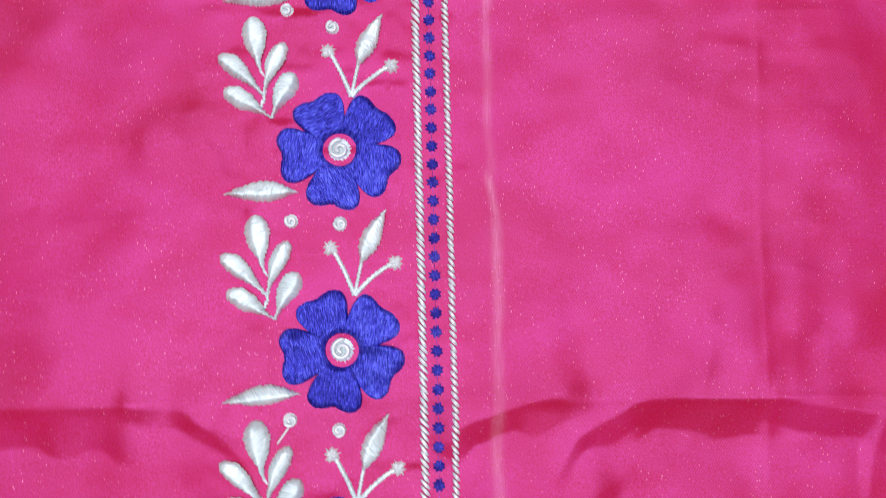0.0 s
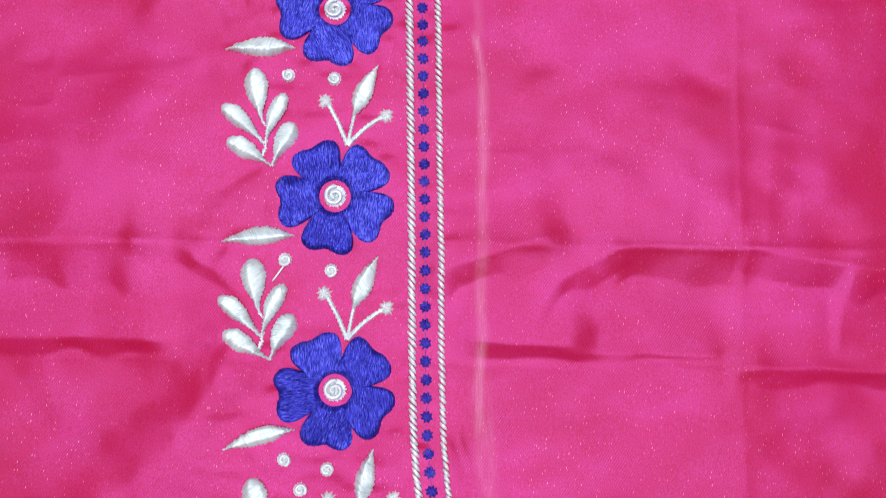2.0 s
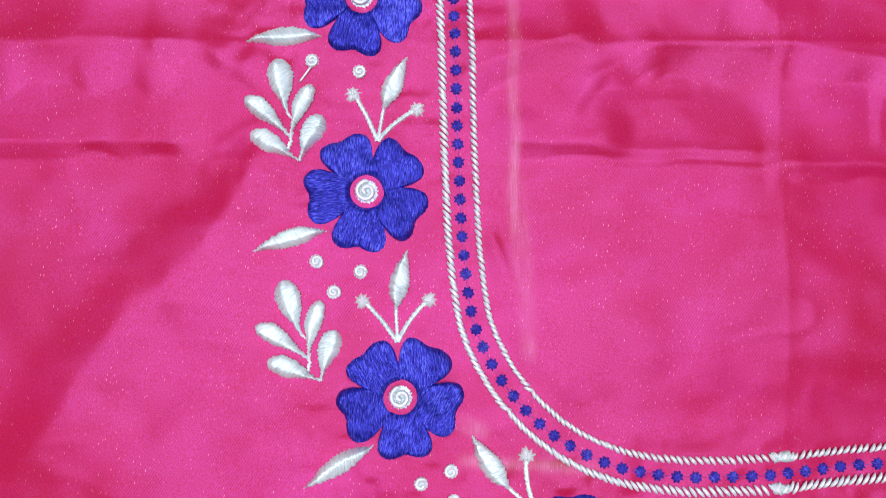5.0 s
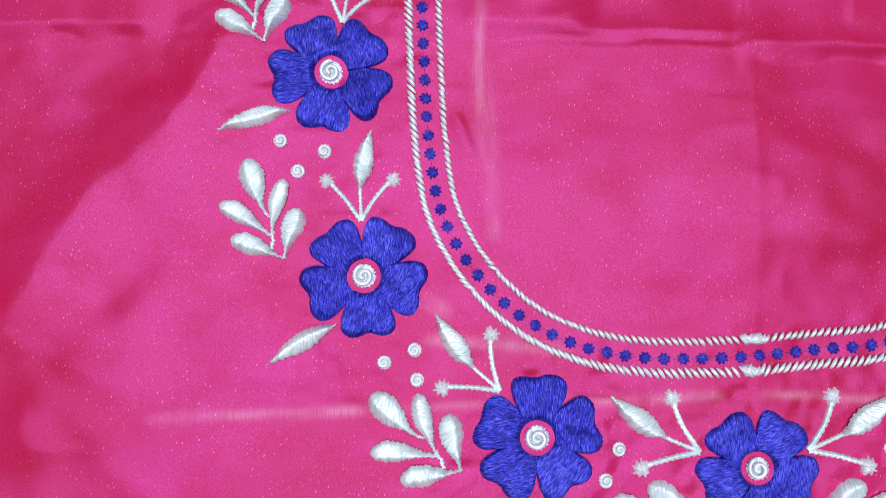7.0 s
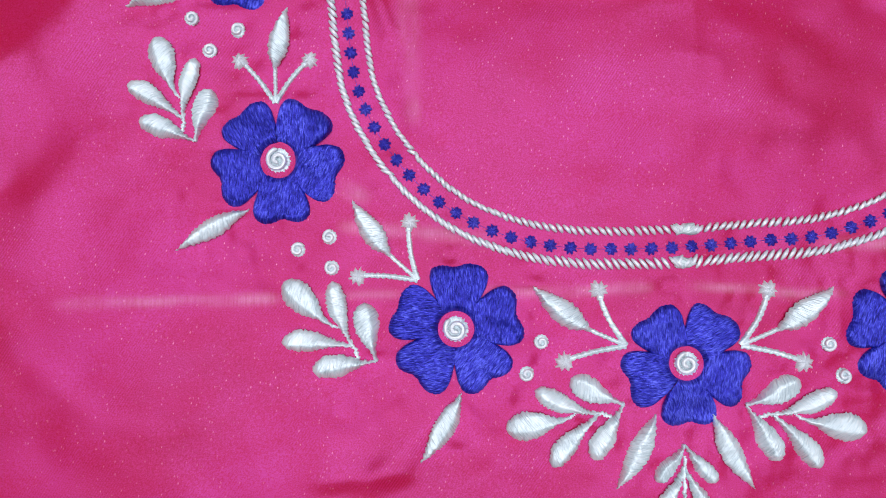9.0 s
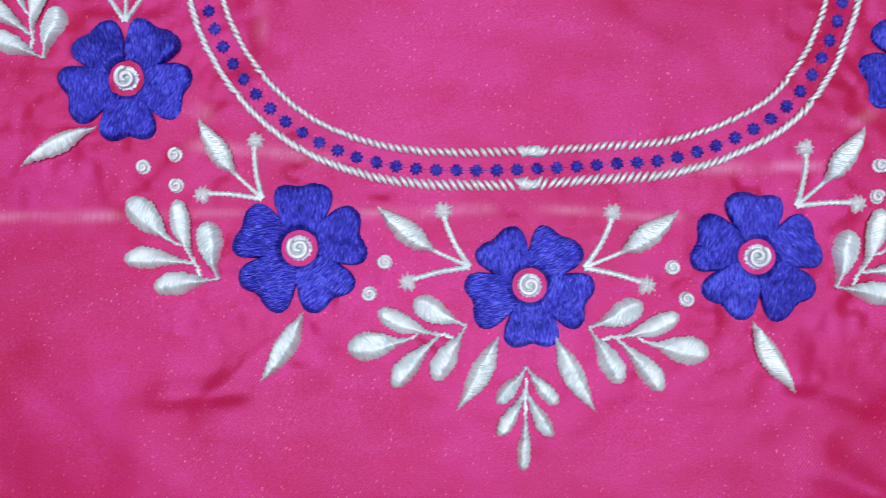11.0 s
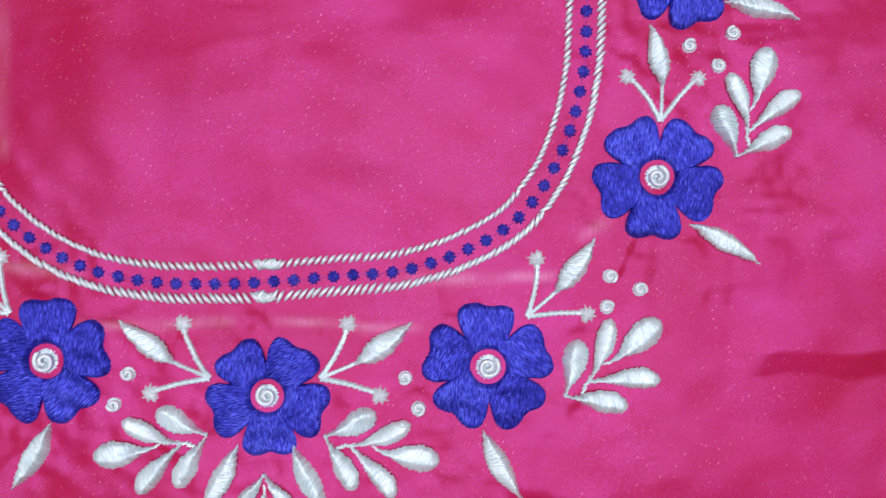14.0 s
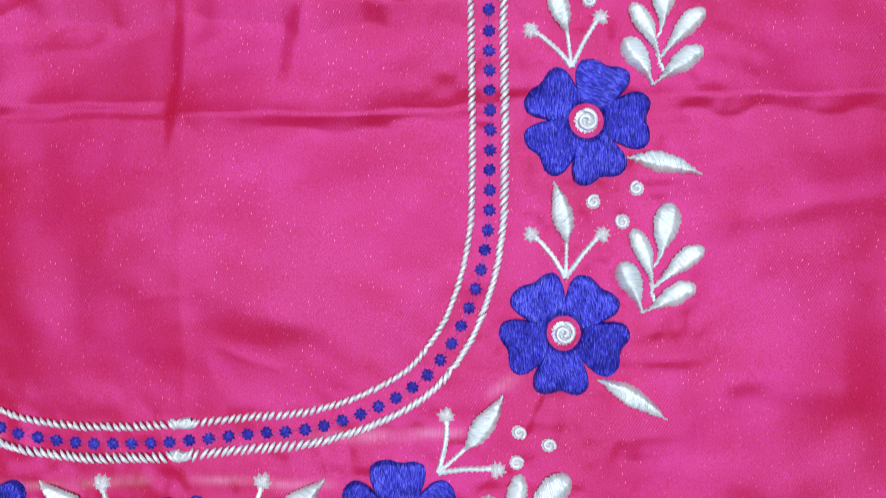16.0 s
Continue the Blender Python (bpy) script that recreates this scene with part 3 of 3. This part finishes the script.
# ---------------------------------------------------------------- flowers
def petal_mesh(k, flower):
    """One petal along its own direction: a fan with two soft lobes, joined to its neighbours near the heart."""
    rnd = random.Random(50 + k)
    own = random.Random(600 + 7 * flower + k)
    big, inner = 18.85 + rnd.uniform(-0.5, 0.5), 4.9
    base = 72 * k + rnd.uniform(-1.3, 1.3)
    spread = 36.6 + rnd.uniform(-0.8, 0.8)
    lean, cleft, shift = rnd.uniform(-0.035, 0.035), rnd.uniform(0.06, 0.10), rnd.uniform(-0.15, 0.15)
    tip, roll = own.uniform(-0.13, 0.13), own.uniform(-0.17, 0.17)
    grain = radians(own.uniform(-25, 25) - FLOWERS[flower][3] + own.choice((90, 90, 90, 30)))
    na, nr = 64, 14
    verts, faces, thread = [], [], []
    for i in range(na + 1):
        u = 2 * i / na - 1
        far = big * (1 + lean * u - cleft * math.exp(-(((u - shift) / 0.28) ** 2))) * (1 - 0.36 * abs(u) ** 7)
        far += rnd.uniform(-0.16, 0.16)
        for j in range(nr + 1):
            v = j / nr
            r = inner + (far - inner) * v
            # sides bow out a little, and close in towards the rim
            a = radians(base + spread * u * (1.03 - 0.09 * v**3))
            edge_out = (far - r)
            edge_side = r * radians(spread) * (1 - abs(u)) + max(0.0, 0.74 - v) * 8.0
            edge_in = (r - inner) + 0.25
            e = min(edge_out, edge_side, edge_in * 1.5)
            z = 0.35 + 1.05 * (1 - math.exp(-e / 0.8)) + 0.12 * math.sin(math.pi * v) + (tip * (r - 11) + roll * r * math.sin(radians(spread * u))) * (1 - math.exp(-e / 1.2))
            if j in (0, nr) or (i in (0, na) and v > 0.8):
                z -= 0.85
            x, y = r * math.cos(a), r * math.sin(a)
            verts.append((x, y, z))
            thread.append((-x * math.sin(grain) + y * math.cos(grain), x * math.cos(grain) + y * math.sin(grain), 11.0 * (5 * flower + k)))
    for i in range(na):
        for j in range(nr):
            a = i * (nr + 1) + j
            faces.append((a, a + 1, a + nr + 2, a + nr + 1))
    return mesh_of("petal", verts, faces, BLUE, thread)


FLOWER_LABEL = "royal blue embroidered five-petal flower with white spiral heart on pink satin"
heart_pad = burst_mesh("heart", WHITE, 4.2, 18, 0.3, 5, 0.12, 0.08)
heart_coil = tube_mesh("coil", WHITE_ROPE, spiral_line(3.15, 0.5, 1.55, 0.7, 1.2, 0.6), 0.66, 8)


def build_flower(flower):
    top = new("embroidered_flower")
    for k in range(5):
        part("petal", petal_mesh(k, flower), top)
    heart = part("heart", heart_pad, top, "round white stitched heart")
    part("coil", heart_coil, heart, "spiral of white cord")
    return tagged(top, FLOWER_LABEL, "embroidered flower", "flowers round the neckline")


for k, (_, fx, fy, turn, mirror, size) in enumerate(FLOWERS):
    thing = build_flower(k)
    thing.matrix_basis = flat(fx, fy, turn if mirror > 0 else -turn, mirror, size)
    settle(thing)


# ---------------------------------------------------------------- sprigs of five leaflets
def build_sprig():
    top = new("embroidered_sprig")
    for k, (tail, head, width, bow) in enumerate((
        ((-5.0, 13.6), (-9.7, 29.9), 7.6, 0.03), ((-3.2, 7.4), (1.1, 23.5), 5.4, 0.10), ((-3.3, 6.8), (-17.9, 17.1), 5.6, -0.08),
        ((-0.2, 0.3), (-15.0, 6.6), 6.0, -0.06), ((0.1, 0.2), (5.2, 14.6), 6.6, 0.08))):
        part("leaflet", drop_mesh(tail, head, width, bow, 200 + k, shade=k < 4), top)
    part("stem", strip_mesh("stem", WHITE, rails_along((-3.0, 8.4), (-3.6, 2.8), 0.12, lambda t: 0.55), 0.7, seed=9), top)
    part("stem", strip_mesh("stem", WHITE, rails_along((-5.2, 14.4), (-3.4, 12.6), -0.1, lambda t: 0.35), 0.6, seed=10), top)
    return tagged(top, "silver-white embroidered sprig of five rounded leaflets on pink satin", "embroidered sprig", "sprigs beside the flowers")


SPRIGS = [
    # x, y, turn, mirrored, size
    (-145.9, 241.5, -6, 1, 1.0), (-143.6, 182.2, -6, 1, 1.0), (-141.8, 123.2, -6, 1, 1.0), (-135.1, 59.3, 3, 1, 1.0),
    (-84.0, -1.0, 32, 1, 1.08), (-16.0, -12.0, 84, 1, 1.06), (16.4, -11.9, -83, -1, 1.06), (83.4, 0.0, -32, -1, 1.08),
    (129.7, 66.3, 3, -1, 1.0), (133.8, 128.9, 12, -1, 1.0),
]
first, spots = build_sprig(), []
for k, (x, y, turn, mirror, size) in enumerate(SPRIGS):
    spots.append((first if k == 0 else copy_thing(first, Matrix()), flat(x, y, turn, mirror, size)))
for thing, m in spots:
    thing.matrix_basis = m
    settle(thing)


# ---------------------------------------------------------------- bud sprays
bud_mesh = burst_mesh("bud", WHITE_ROPE, 2.7, 9, 1.2, 31, 0.3, 0.30)


def build_spray():
    top = new("embroidered_bud_spray")
    part("leaf", leaf_mesh((-0.5, 9.0), (2.9, 27.0), 6.0, 0.07, 0.42, 300, shade=True), top)
    part("stalk", stalk_mesh((0, 0.2), (-0.5, 10.5), 0.0, 1.2, 301), top)
    part("stalk", stalk_mesh((0.1, 0), (8.4, 11.6), 0.10, 1.5, 302), top)
    part("stalk", stalk_mesh((-0.1, 0), (-9.0, 11.0), -0.06, 1.5, 303), top)
    for x, y in ((9.2, 12.2), (-10.2, 11.8)):
        part("bud", bud_mesh, top, "starry white knot").matrix_basis = pose(x * MM, y * MM, 0, 0, 0, x * 9)
    return tagged(top, "silver-white embroidered spray of a pointed leaf between two budded stalks", "embroidered spray", "bud sprays above the flowers")


SPRAYS = [
    (-122.5, 248.9, -13, 1, 1.0), (-120.6, 189.7, -13, 1, 1.0), (-119.0, 129.9, -13, 1, 1.0), (-113.0, 70.6, 0, 1, 1.0),
    (-73.0, 21.6, 46, 1, 1.06), (-15.7, 4.0, 64, 1, 1.12), (15.4, 4.4, -64, -1, 1.12), (73.0, 22.3, -46, -1, 1.06),
    (109.0, 76.4, 0, -1, 1.0), (111.6, 134.7, 10, -1, 1.0),
]
first, spots = build_spray(), []
for k, (x, y, turn, mirror, size) in enumerate(SPRAYS):
    spots.append((first if k == 0 else copy_thing(first, Matrix()), flat(x, y, turn, mirror, size)))
for thing, m in spots:
    thing.matrix_basis = m
    settle(thing)


# ---------------------------------------------------------------- single leaves
def lone_leaf(x0, y0, x1, y1, width, bow, seed, label="silver-white embroidered pointed leaf beside a blue flower", group="single leaves under the flowers"):
    long, turn = math.hypot(x1 - x0, y1 - y0), math.degrees(math.atan2(y1 - y0, x1 - x0))
    me = leaf_mesh((-long / 2, 0), (long / 2, 0), width, bow, 0.45, seed)
    ob = new("embroidered_leaf", me)
    ob.matrix_basis = flat((x0 + x1) / 2, (y0 + y1) / 2, turn)
    settle(ob)
    return tagged(ob, label, "embroidered leaf", group)


lone_leaf(-140, 279.0, -161.1, 276.7, 5.6, -0.05, 401)
lone_leaf(-137.6, 219.9, -159.2, 218.9, 6.2, -0.04, 402)
lone_leaf(-135.6, 161.0, -157.6, 158.7, 5.8, -0.08, 403)
lone_leaf(-133.6, 103.0, -154.6, 96.9, 5.4, -0.08, 404)
lone_leaf(-119.8, 40.9, -139.6, 29.2, 5.4, -0.06, 405)
lone_leaf(-60.9, -9.0, -71.9, -28.2, 6.0, 0.08, 406)
lone_leaf(61.0, -9.0, 72.2, -28.2, 6.0, -0.08, 407)
lone_leaf(117.2, 48.3, 136.0, 37.3, 5.4, 0.08, 408)
lone_leaf(126.2, 109.4, 146.6, 104.3, 5.6, 0.08, 409)
lone_leaf(-7.7, -14.4, -18.7, -34.6, 6.2, 0.06, 410)
lone_leaf(7.9, -14.4, 18.9, -34.4, 6.2, -0.06, 411)


# ---------------------------------------------------------------- the plume under the middle flower
def build_plume():
    top = new("embroidered_plume")
    for k, (tail, head, width, bow) in enumerate((
        ((0, 12.0), (-7.9, 2.0), 4.4, 0.06), ((0, 12.0), (8.7, 2.0), 4.4, -0.06), ((0, 6.0), (-7.4, -6.6), 4.3, 0.06),
        ((0, 6.0), (7.4, -6.6), 4.3, -0.06), ((0, -1.0), (-0.5, -15.8), 3.8, 0.0))):
        part("leaflet", drop_mesh(tail, head, width, bow, 500 + k), top)
    part("stem", strip_mesh("stem", WHITE, rails_along((0, 9), (-0.1, -2), 0.0, lambda t: 0.5), 0.7, seed=19), top)
    return tagged(top, "silver-white embroidered plume of five slim leaflets below the middle flower", "embroidered plume")


plume = build_plume()
plume.matrix_basis = flat(-0.1, -34.6)
settle(plume)

# ---------------------------------------------------------------- small ringed dots
dot_pad = burst_mesh("pad", WHITE, 2.45, 12, 0.35, 61, 0.10, 0.08)
dot_coil = tube_mesh("coil", WHITE_ROPE, spiral_line(1.8, 0.3, 1.3, 0.5, 0.8, 1.0), 0.50, 8)


def build_dot():
    top = new("embroidered_dot")
    part("pad", dot_pad, top)
    part("coil", dot_coil, top, "coiled white cord")
    return tagged(top, "small round silver-white embroidered dot with a coiled middle", "embroidered dot", "dots between the flowers")


first = None
for k, (x, y) in enumerate((
    (-142.2, 274.7), (-128.6, 269.9), (-139.4, 211.3), (-125.2, 210.7), (-138.4, 153.8), (-124.5, 150.8), (-136.6, 94.1), (-131.6, 85.2),
    (-123.9, 91.1), (-106.2, 29.8), (-97.5, 33.3), (-96.7, 24.8), (-39.0, 4.9), (-43.0, -3.8), (39.4, 5.0), (43.1, -3.6),
    (95.7, 33.8), (103.8, 30.3), (94.9, 25.3), (117.0, 97.3), (128.9, 100.8), (124.7, 91.7), (116.6, 152.9), (127.0, 156.0))):
    m = on_cloth(x, y, 37 * k, 1, 0.0, 3.0)
    if first is None:
        first = build_dot()
        first.matrix_basis = m
    else:
        copy_thing(first, m)

# a loose thread end left hanging from one dot
tail = [(-138.6 - 0.42 * k, 152.0 - 0.62 * k, height(-138.6 - 0.42 * k, 152.0 - 0.62 * k) + 0.5) for k in range(9)]
tagged(new("loose_thread", tube_mesh("loose_thread", WHITE_ROPE, tail, 0.32)), "short loose white thread end trailing from a dot", "thread")

# ---------------------------------------------------------------- the neckline: two corded borders with a row of knots between
NECK = np.array([(-101.5, 340), (-99.8, 280), (-98.5, 240), (-97.2, 200), (-95.9, 160), (-94.8, 120), (-93.4, 95), (-89.6, 73), (-80.5, 56.4),
                 (-67, 43.0), (-50, 34.4), (-32, 30.9), (-14, 30.6), (0, 31.2), (20, 33.0), (38.5, 34.8), (55, 40.2), (69.2, 48.6),
                 (78.5, 60.5), (84.9, 76), (87.8, 90), (88.6, 108), (88.9, 150), (90.2, 220), (91, 300)], float)


def smooth_line(points, step):
    """A smooth line through points, cut into even steps: places and directions."""
    chord = np.concatenate([[0], np.cumsum(np.hypot(*np.diff(points, axis=0).T))])
    slope = np.gradient(points, chord, axis=0)
    fine = np.arange(0, chord[-1], 0.2)
    k = np.clip(np.searchsorted(chord, fine, side="right") - 1, 0, len(chord) - 2)
    h = (chord[k + 1] - chord[k])[:, None]
    t = ((fine - chord[k]) / h[:, 0])[:, None]
    p = ((2 * t**3 - 3 * t**2 + 1) * points[k] + (t**3 - 2 * t**2 + t) * h * slope[k] + (3 * t**2 - 2 * t**3) * points[k + 1] + (t**3 - t**2) * h * slope[k + 1])
    run = np.concatenate([[0], np.cumsum(np.hypot(*np.diff(p, axis=0).T))])
    even = np.arange(0, run[-1], step)
    q = np.stack([np.interp(even, run, p[:, 0]), np.interp(even, run, p[:, 1])], 1)
    d = np.gradient(q, axis=0)
    return q, d / np.hypot(*d.T)[:, None]


def stitch_mesh(seed):
    """One slanted stitch of the cord: a plump bundle of thread, thin at its ends."""
    rnd = random.Random(seed)
    n, sides = 7, 7
    verts, faces, thread = [], [], []
    for k in range(n):
        t = k / (n - 1)
        r = 0.60 * math.sin(math.pi * (0.06 + 0.88 * t)) ** 0.6 * (1 + rnd.uniform(-0.06, 0.06))
        for j in range(sides):
            a = 2 * math.pi * j / sides
            verts.append(((t - 0.5) * 3.2, r * math.cos(a), 0.45 * math.sin(math.pi * t) + r * 0.8 * math.sin(a)))
            thread.append((0.5 * abs(j - 3.5), 3.2 * t, seed))
    for k in range(n - 1):
        for j in range(sides):
            a, b = k * sides + j, k * sides + (j + 1) % sides
            faces.append((a, a + sides, b + sides, b))
    faces.append(tuple(range(sides)))
    faces.append(tuple(reversed(range((n - 1) * sides, n * sides))))
    return mesh_of("stitch", verts, faces, WHITE_ROPE, thread)


stitches = [stitch_mesh(70 + k) for k in range(4)]


def build_border(points, side, slant, keep, label, size=1.0):
    """A corded border to one side of the neck's middle line."""
    rnd = random.Random(int(90 + side * 10 + slant))
    q, d = smooth_line(points, 0.4)
    off = q + side * np.stack([-d[:, 1], d[:, 0]], 1)
    p, e = smooth_line(off[::6], 1.95)
    top = None
    for (x, y), (dx, dy) in zip(p, e):
        if not keep(x, y):
            continue
        if top is None:
            top = new("corded_border")
            origin = (x, y, height(x, y))
            top.location = [c * MM for c in origin]
        along = math.degrees(math.atan2(dy, dx))
        lean = (slant - along + 90) % 180 - 90
        if abs(lean) < 24:
            lean = math.copysign(24, lean)
        tied = -4.5 < x < 6.0
        turn = along + lean + rnd.uniform(-6, 6) * (2 if tied else 1)
        jx, jy = (rnd.uniform(-0.12, 0.12) * (4 if tied else 1) for _ in range(2))
        ob = part("stitch", rnd.choice(stitches), top)
        ob.matrix_basis = pose((x + jx - origin[0]) * MM, (y + jy - origin[1]) * MM, (height(x, y) - origin[2] + 0.25) * MM, 0, 0, turn) @ Matrix.Diagonal((size, 1, 1, 1))
    if slant > 0:
        # the dense tie-off where the two runs of stitches meet
        run = [(x, y) for x, y in p if -3.8 < x < 4.2]
        pad = strip_mesh("tie_off", GREY, ([(x - origin[0], y - origin[1] + 1.4) for x, y in run], [(x - origin[0] + 0.8, y - origin[1] - 1.4) for x, y in run]), 0.6, fray=0.6, seed=int(side * 10) + 80)
        part("tie_off", pad, top, "dense grey-white tie-off stitches").location.z = 0.3 * MM
    return tagged(top, label, "corded border", "corded borders of the neckline")


LABEL = "silver-white corded border of slanted stitches along the neckline"
build_border(NECK, -4.1, -50, lambda x, y: x < 0.5 and y < 300, LABEL, 1.22)
build_border(NECK, 4.9, -50, lambda x, y: x < 0.5 and y < 300, LABEL)
build_border(NECK, -4.1, 52, lambda x, y: x > -2.5 and y < 175, LABEL, 1.22)
build_border(NECK, 4.9, 52, lambda x, y: x > -2.5 and y < 175, LABEL)

knots = [burst_mesh("blue_knot", BLUE_KNOT, 2.15, 8, 0.95, 80 + k, 0.22, 0.27) for k in range(4)]
q, d = smooth_line(NECK, 5.55)
for k, ((x, y), (dx, dy)) in enumerate(zip(q, d)):
    if y > 300 or (x > 0 and y > 175):
        continue
    ob = new("blue_knot", knots[k % 4])
    ob.matrix_basis = on_cloth(x, y, math.degrees(math.atan2(dy, dx)) + 22.5, 1, 0.0, 2.5)
    tagged(ob, "small royal blue starry knot between the two corded borders", "thread knot", "row of knots along the neckline")

# the thread carried from knot to knot
line, _ = smooth_line(NECK, 1.2)
line = [(x, y) for x, y in line if y < 300 and not (x > 0 and y > 175)]
carry = new("connecting_thread", tube_mesh("connecting_thread", BLUE_KNOT, [(x, y, height(x, y) - 0.02) for x, y in line], 0.08, 5))
tagged(carry, "thin dark blue thread carried from knot to knot on pink satin", "thread")
